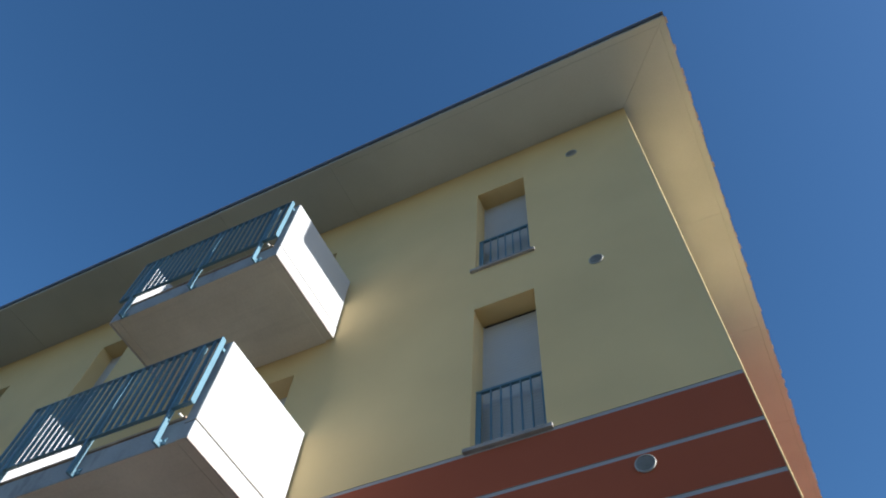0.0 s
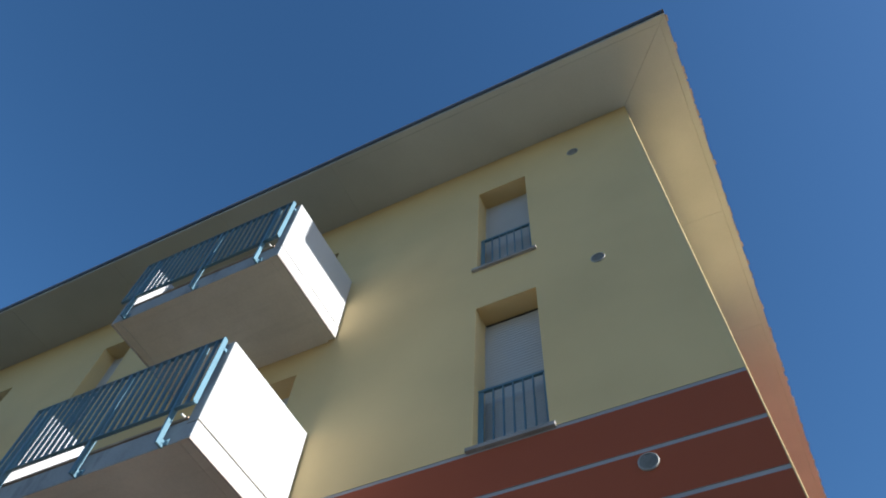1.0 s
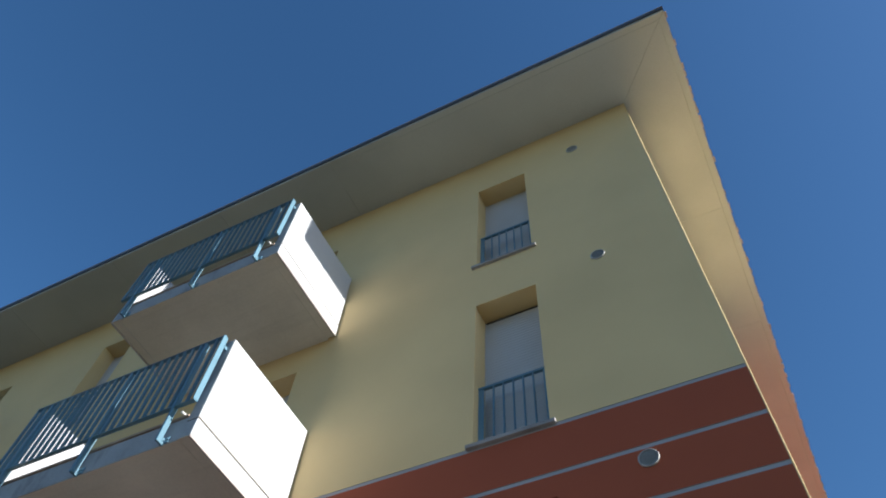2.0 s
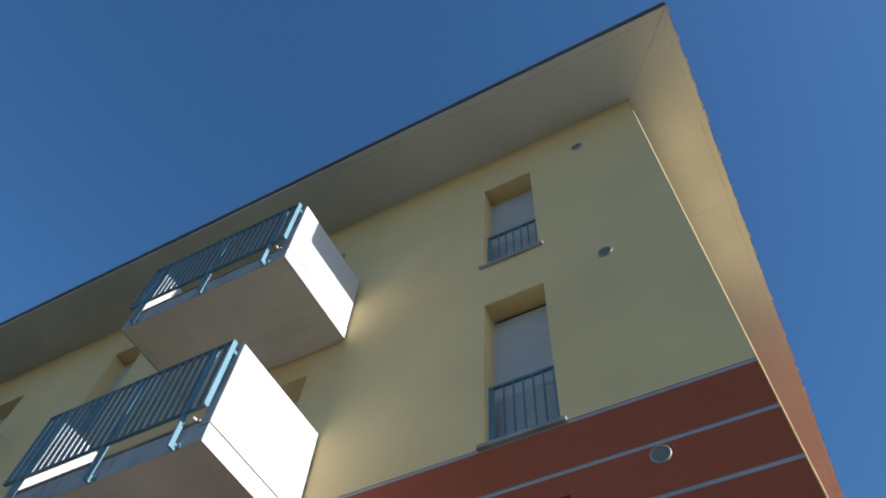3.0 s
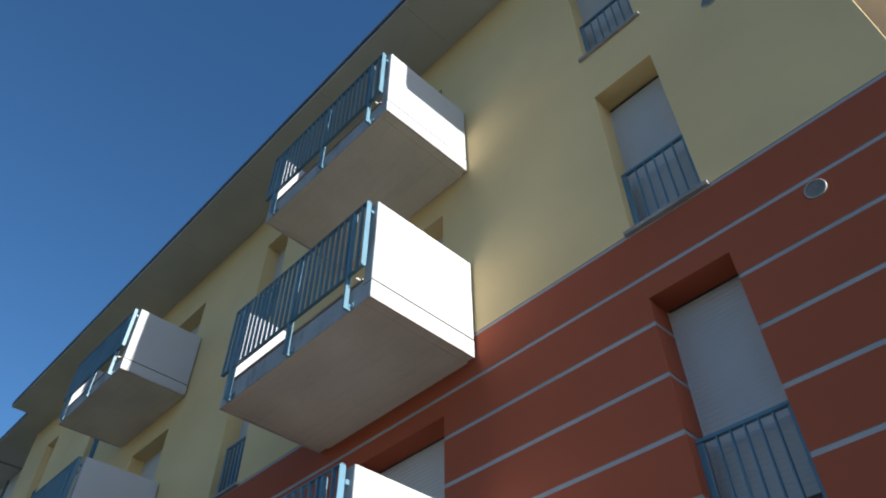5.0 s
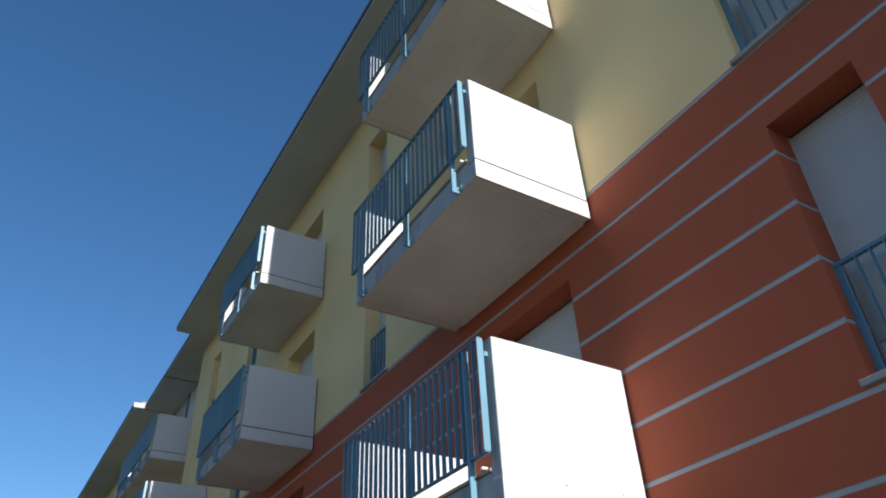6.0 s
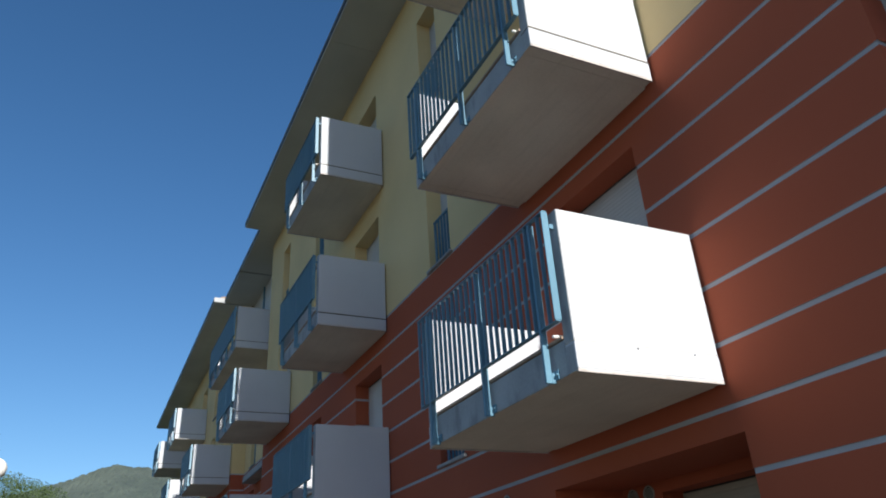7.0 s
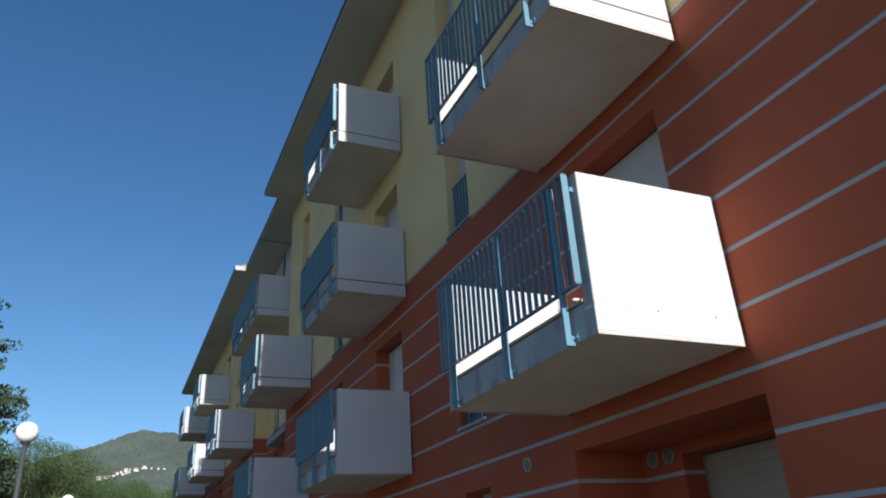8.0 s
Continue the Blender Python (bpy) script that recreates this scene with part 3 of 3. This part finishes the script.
# ---- round wall vents ----
def vent(r=0.085):
    root = tagged(new("wall_vent"), "round aluminium wall vent with a slatted grille", "vent", "wall vents")
    bm = bmesh.new()
    n = 28
    rings = [[bm.verts.new((rr * math.cos(2 * math.pi * i / n), yy, rr * math.sin(2 * math.pi * i / n))) for i in range(n)]
             for rr, yy in ((r, 0.004), (r, -0.012), (r - 0.004, -0.016), (r - 0.011, -0.015), (r - 0.013, 0.004))]
    for a, b in zip(rings, rings[1:]):
        for i in range(n):
            bm.faces.new((a[i], a[(i + 1) % n], b[(i + 1) % n], b[i]))
    part("ring", bm, VENT, root)
    for i in range(9):
        z = (i - 4) * (r - 0.018) / 4.7
        h = math.sqrt(max(0.0, (r - 0.012) ** 2 - z * z))
        s = part("slat", boxed(-h, h, -0.010, -0.007, -0.006, 0.004), GRILLE, root)
        s.location.z = z
    bm = bmesh.new()
    bmesh.ops.create_circle(bm, cap_ends=True, segments=24, radius=r - 0.012, matrix=pose(0, -0.003, 0, 90))
    part("backing", bm, DARK, root)
    return root


v = vent()
v.location = (-0.645, 0, 5.934)
for x, y, z in ((-0.645, 0, 8.953), (-0.638, 0, 11.953), (-7.72, 0, 2.89), (-6.55, 0.87, 2.77), (-6.29, 0.87, 2.77)):
    copy_thing(v, pose(x, y, z))

# ---- ground ----
bm = bmesh.new()
box(bm, -3000, 1500, -2000, 2000, -0.6, 0.0)
tagged(part("ground", bm, GROUND), "dry grass ground round the building", "ground", kind="structure")
# added out of view: pale ground that bounces sunlight onto the side soffit
tagged(part("pavement", boxed(0.6, 45, -0.4, 6.0, 0.0, 0.02), BOUNCE_YARD), "unseen pale gravel added to bounce sun under the side eaves", "pavement", kind="structure")
# strip along the facade, unseen, added to light the slab undersides by bounce
tagged(part("pavement_front", boxed(END_X, 0.55, -2.6, -0.02, 0.0, 0.02), BOUNCE_PAVING), "unseen grey concrete strip added to bounce light under the balconies", "pavement", kind="structure")
tagged(part("road", boxed(-120, 60, -13.5, -8.0, 0.0, 0.012), ASPHALT), "worn asphalt lane along the building", "road", kind="structure")


# ---- street lamps ----
def street_lamp(h, r=0.225):
    root = tagged(new("street_lamp"), "dark pole with a round opal white globe", "street lamp", "street lamps")
    part("pole", tube(bmesh.new(), (0, 0, 0), (0, 0, h - r), 0.055, 0.042, 14), POLE, root, smooth=True)
    bm = tube(bmesh.new(), (0, 0, 0), (0, 0, 0.5), 0.085, 0.075, 14)
    part("base", bm, POLE, root)
    part("collar", tube(bmesh.new(), (0, 0, h - r - 0.03), (0, 0, h - r + 0.05), 0.06, 0.105, 16), POLE, root)
    bm = bmesh.new()
    bmesh.ops.create_uvsphere(bm, u_segments=28, v_segments=18, radius=r, matrix=Matrix.Translation((0, 0, h)))
    part("globe", bm, GLOBE, root, "opal white plastic globe", smooth=True)
    return root


lamp = street_lamp(4.58, 0.19)
lamp.location = (-15.4, -5.93, 0)
copy_thing(lamp, pose(-26.5, -5.55, 0))


# ---- trees ----
def leaves(rs, centres, radius, count, size, flat=0.6):
    """Many small bent leaf sprays scattered round the ends of the limbs."""
    verts, faces = [], []
    for c in centres:
        for _ in range(count):
            d = rs.normal(size=3)
            d /= np.linalg.norm(d)
            p = np.array(c) + d * radius * rs.uniform(0.25, 1.0) ** 0.5 * np.array((1, 1, flat))
            a = rs.normal(size=3)
            a /= np.linalg.norm(a)
            b = np.cross(a, rs.normal(size=3))
            b /= np.linalg.norm(b)
            s = size * rs.uniform(0.6, 1.4)
            n = len(verts)
            verts += [tuple(p - a * s), tuple(p + b * s * 0.45), tuple(p + a * s), tuple(p - b * s * 0.45)]
            faces.append((n, n + 1, n + 2, n + 3))
    return verts, faces


def broad_tree(seed, h, spread, label):
    rs = np.random.RandomState(seed)
    root = tagged(new("tree"), label, "tree", "trees beyond the building")
    bm = bmesh.new()
    tube(bm, (0, 0, 0), (0.1, 0, h * 0.45), 0.035 * h, 0.022 * h, 9)
    ends = []
    for i in range(46):
        a = rs.uniform(0, 2 * math.pi)
        z = h * rs.uniform(0.35, 0.95)
        r = spread * math.sqrt(max(0.05, 1 - ((z / h - 0.58) / 0.45) ** 2)) * rs.uniform(0.55, 1.0)
        e = (r * math.cos(a), r * math.sin(a), z)
        s = (0.1 * rs.uniform(-1, 1), 0.1 * rs.uniform(-1, 1), h * rs.uniform(0.28, 0.45))
        tube(bm, s, e, 0.007 * h, 0.0015 * h, 6)
        ends.append(e)
    part("trunk", bm, BARK, root)
    v, f = leaves(rs, ends, spread * 0.34, 2600, 0.0046 * h, 0.75)
    o = sheet("crown", v, f, [LEAF], parent=root)
    return root


def conifer(seed, h):
    rs = np.random.RandomState(seed)
    root = tagged(new("conifer"), "dark green cedar with layered drooping boughs", "tree", "trees beyond the building")
    bm = tube(bmesh.new(), (0, 0, 0), (0, 0, h), 0.028 * h, 0.004 * h, 9)
    verts, faces = [], []
    for k in range(26):
        z = h * (0.12 + 0.84 * k / 25)
        reach = h * 0.33 * (1 - 0.85 * k / 25) + 0.3
        for j in range(9):
            a = rs.uniform(0, 2 * math.pi)
            L = reach * rs.uniform(0.7, 1.1)
            d = np.array((math.cos(a), math.sin(a), 0.0))
            tip = d * L + np.array((0, 0, z + L * 0.12))
            tube(bm, (0, 0, z), tuple(0.8 * tip + np.array((0, 0, 0.2 * z))), 0.004 * h, 0.001 * h, 5)
            for s in np.linspace(0.3, 1.05, 9):
                c = d * L * s + np.array((0, 0, z + L * 0.12 * s - 0.12 * s * s * L))
                v, f = leaves(rs, [tuple(c)], 0.034 * h, 40, 0.0065 * h, 0.4)
                n = len(verts)
                verts += v
                faces += [tuple(i + n for i in q) for q in f]
    part("trunk", bm, BARK, root)
    sheet("foliage", verts, faces, [NEEDLE], parent=root)
    return root


tree_a = broad_tree(3, 9.9, 3.8, "broad green deciduous tree in full leaf")
tree_a.location = (-46, -9.0, 0)
tree_b = broad_tree(8, 9.6, 4.2, "broad yellowish green deciduous tree in full leaf")
tree_b.location = (-50, -7.0, -0.4)
PLACES = [(-60, -6.5, 1.0, 1), (-52, -12.5, 1.05, 0), (-70, -3.0, 1.05, 0), (-78, 1.5, 1.1, 1), (-88, -6, 1.25, 0), (-86, 5, 1.2, 1), (-96, 0.0, 1.3, 0),
          (-64, 2.0, 0.85, 1), (-104, 8, 1.4, 0), (-110, -10, 1.4, 1), (-74, -9, 1.15, 1), (-120, 3, 1.5, 0), (-70, 6.5, 0.9, 0), (-100, 14, 1.3, 1),
          (-57, -3.6, 0.95, 0), (-66, -0.8, 1.05, 1), (-76, -0.5, 1.15, 0), (-84, 2.4, 1.25, 1)]
for k, (x, y, s, which) in enumerate(PLACES):
    c = copy_thing((tree_a, tree_b)[which], pose(x, y, -0.2, 0, 0, 47 * k))
    c.scale = (s * 1.0,) * 3
cedar = conifer(5, 19.0)
cedar.location = (-36, -12.5, 0)


# ---- hill and village ----
def hill_height(x, y):
    d = -x
    t = min(1.0, max(0.0, (d - 450) / 1350))
    ridge = 345 - 0.36 * max(0, 52 - y) - 0.0004 * max(0, y - 65) ** 2 + 6 * noise.noise((0, y / 90, 3))
    z = ridge * t ** 1.6
    if d > 1800:
        z -= (d - 1800) * 0.5
    return z + 14 * t * noise.noise((x / 160, y / 120, 0))


verts, faces = [], []
NX, NY = 220, 170
for i in range(NX):
    x = -450 - 1550 * i / (NX - 1)
    for j in range(NY):
        y = -420 + 840 * j / (NY - 1)
        t = min(1, (-x - 450) / 200)
        verts.append((x, y, hill_height(x, y) - 0.8 + t * (4.5 * noise.noise((x / 11, y / 9, 1)) + 3 * noise.noise((x / 5, y / 5, 2)))))
for i in range(NX - 1):
    for j in range(NY - 1):
        n = i * NY + j
        faces.append((n, n + NY, n + NY + 1, n + 1))
hill = sheet("backdrop_hill", verts, faces, [HAZED_FOREST])
tagged(hill, "wooded green hill in the distance", "hill", kind="structure")


def village_house(w, d, h):
    root = tagged(new("village_house"), "small pale house with a clay roof on the hillside", "house", "village on the hill")
    part("wall", boxed(0, d, 0, w, -6, h), HOUSE_WALL, root)
    bm = bmesh.new()
    p = [bm.verts.new(q) for q in ((-0.6, -0.6, h), (d + 0.6, -0.6, h), (d + 0.6, w + 0.6, h), (-0.6, w + 0.6, h), (d / 2, -0.6, h + 2.6), (d / 2, w + 0.6, h + 2.6))]
    for q in ((0, 3, 5, 4), (1, 4, 5, 2), (0, 4, 1), (3, 2, 5), (0, 1, 2, 3)):
        bm.faces.new([p[i] for i in q])
    part("roof", bm, ROOF_TILE, root)
    pane = part("window", boxed(d - 0.05, d + 0.06, 1.2, 2.4, h - 3.2, h - 1.6), DARK, root)
    for i in range(1, int(w // 3.5)):
        again(pane, 0, 3.5 * i, 0)
    return root


house = village_house(9, 6, 3.0)
rng = random.Random(12)
SPOTS = [(-1432 - rng.uniform(-12, 16) - 0.7 * k, -24 + 3.0 * k + rng.uniform(-2.5, 2.5)) for k in range(25)] + [(-1450, 54), (-1452, 63), (-1450, 74), (-1453, 85)]
for k, (x, y) in enumerate(SPOTS):
    m = pose(x, y, hill_height(x, y) + 1.5 + rng.uniform(-1.5, 2), 0, 0, rng.uniform(-25, 25))
    if k:
        s = rng.choice((0.25, 0.3, 0.35, 0.45, 0.6))
        copy_thing(house, m).scale = (s, s, s)
    else:
        house.matrix_world = m
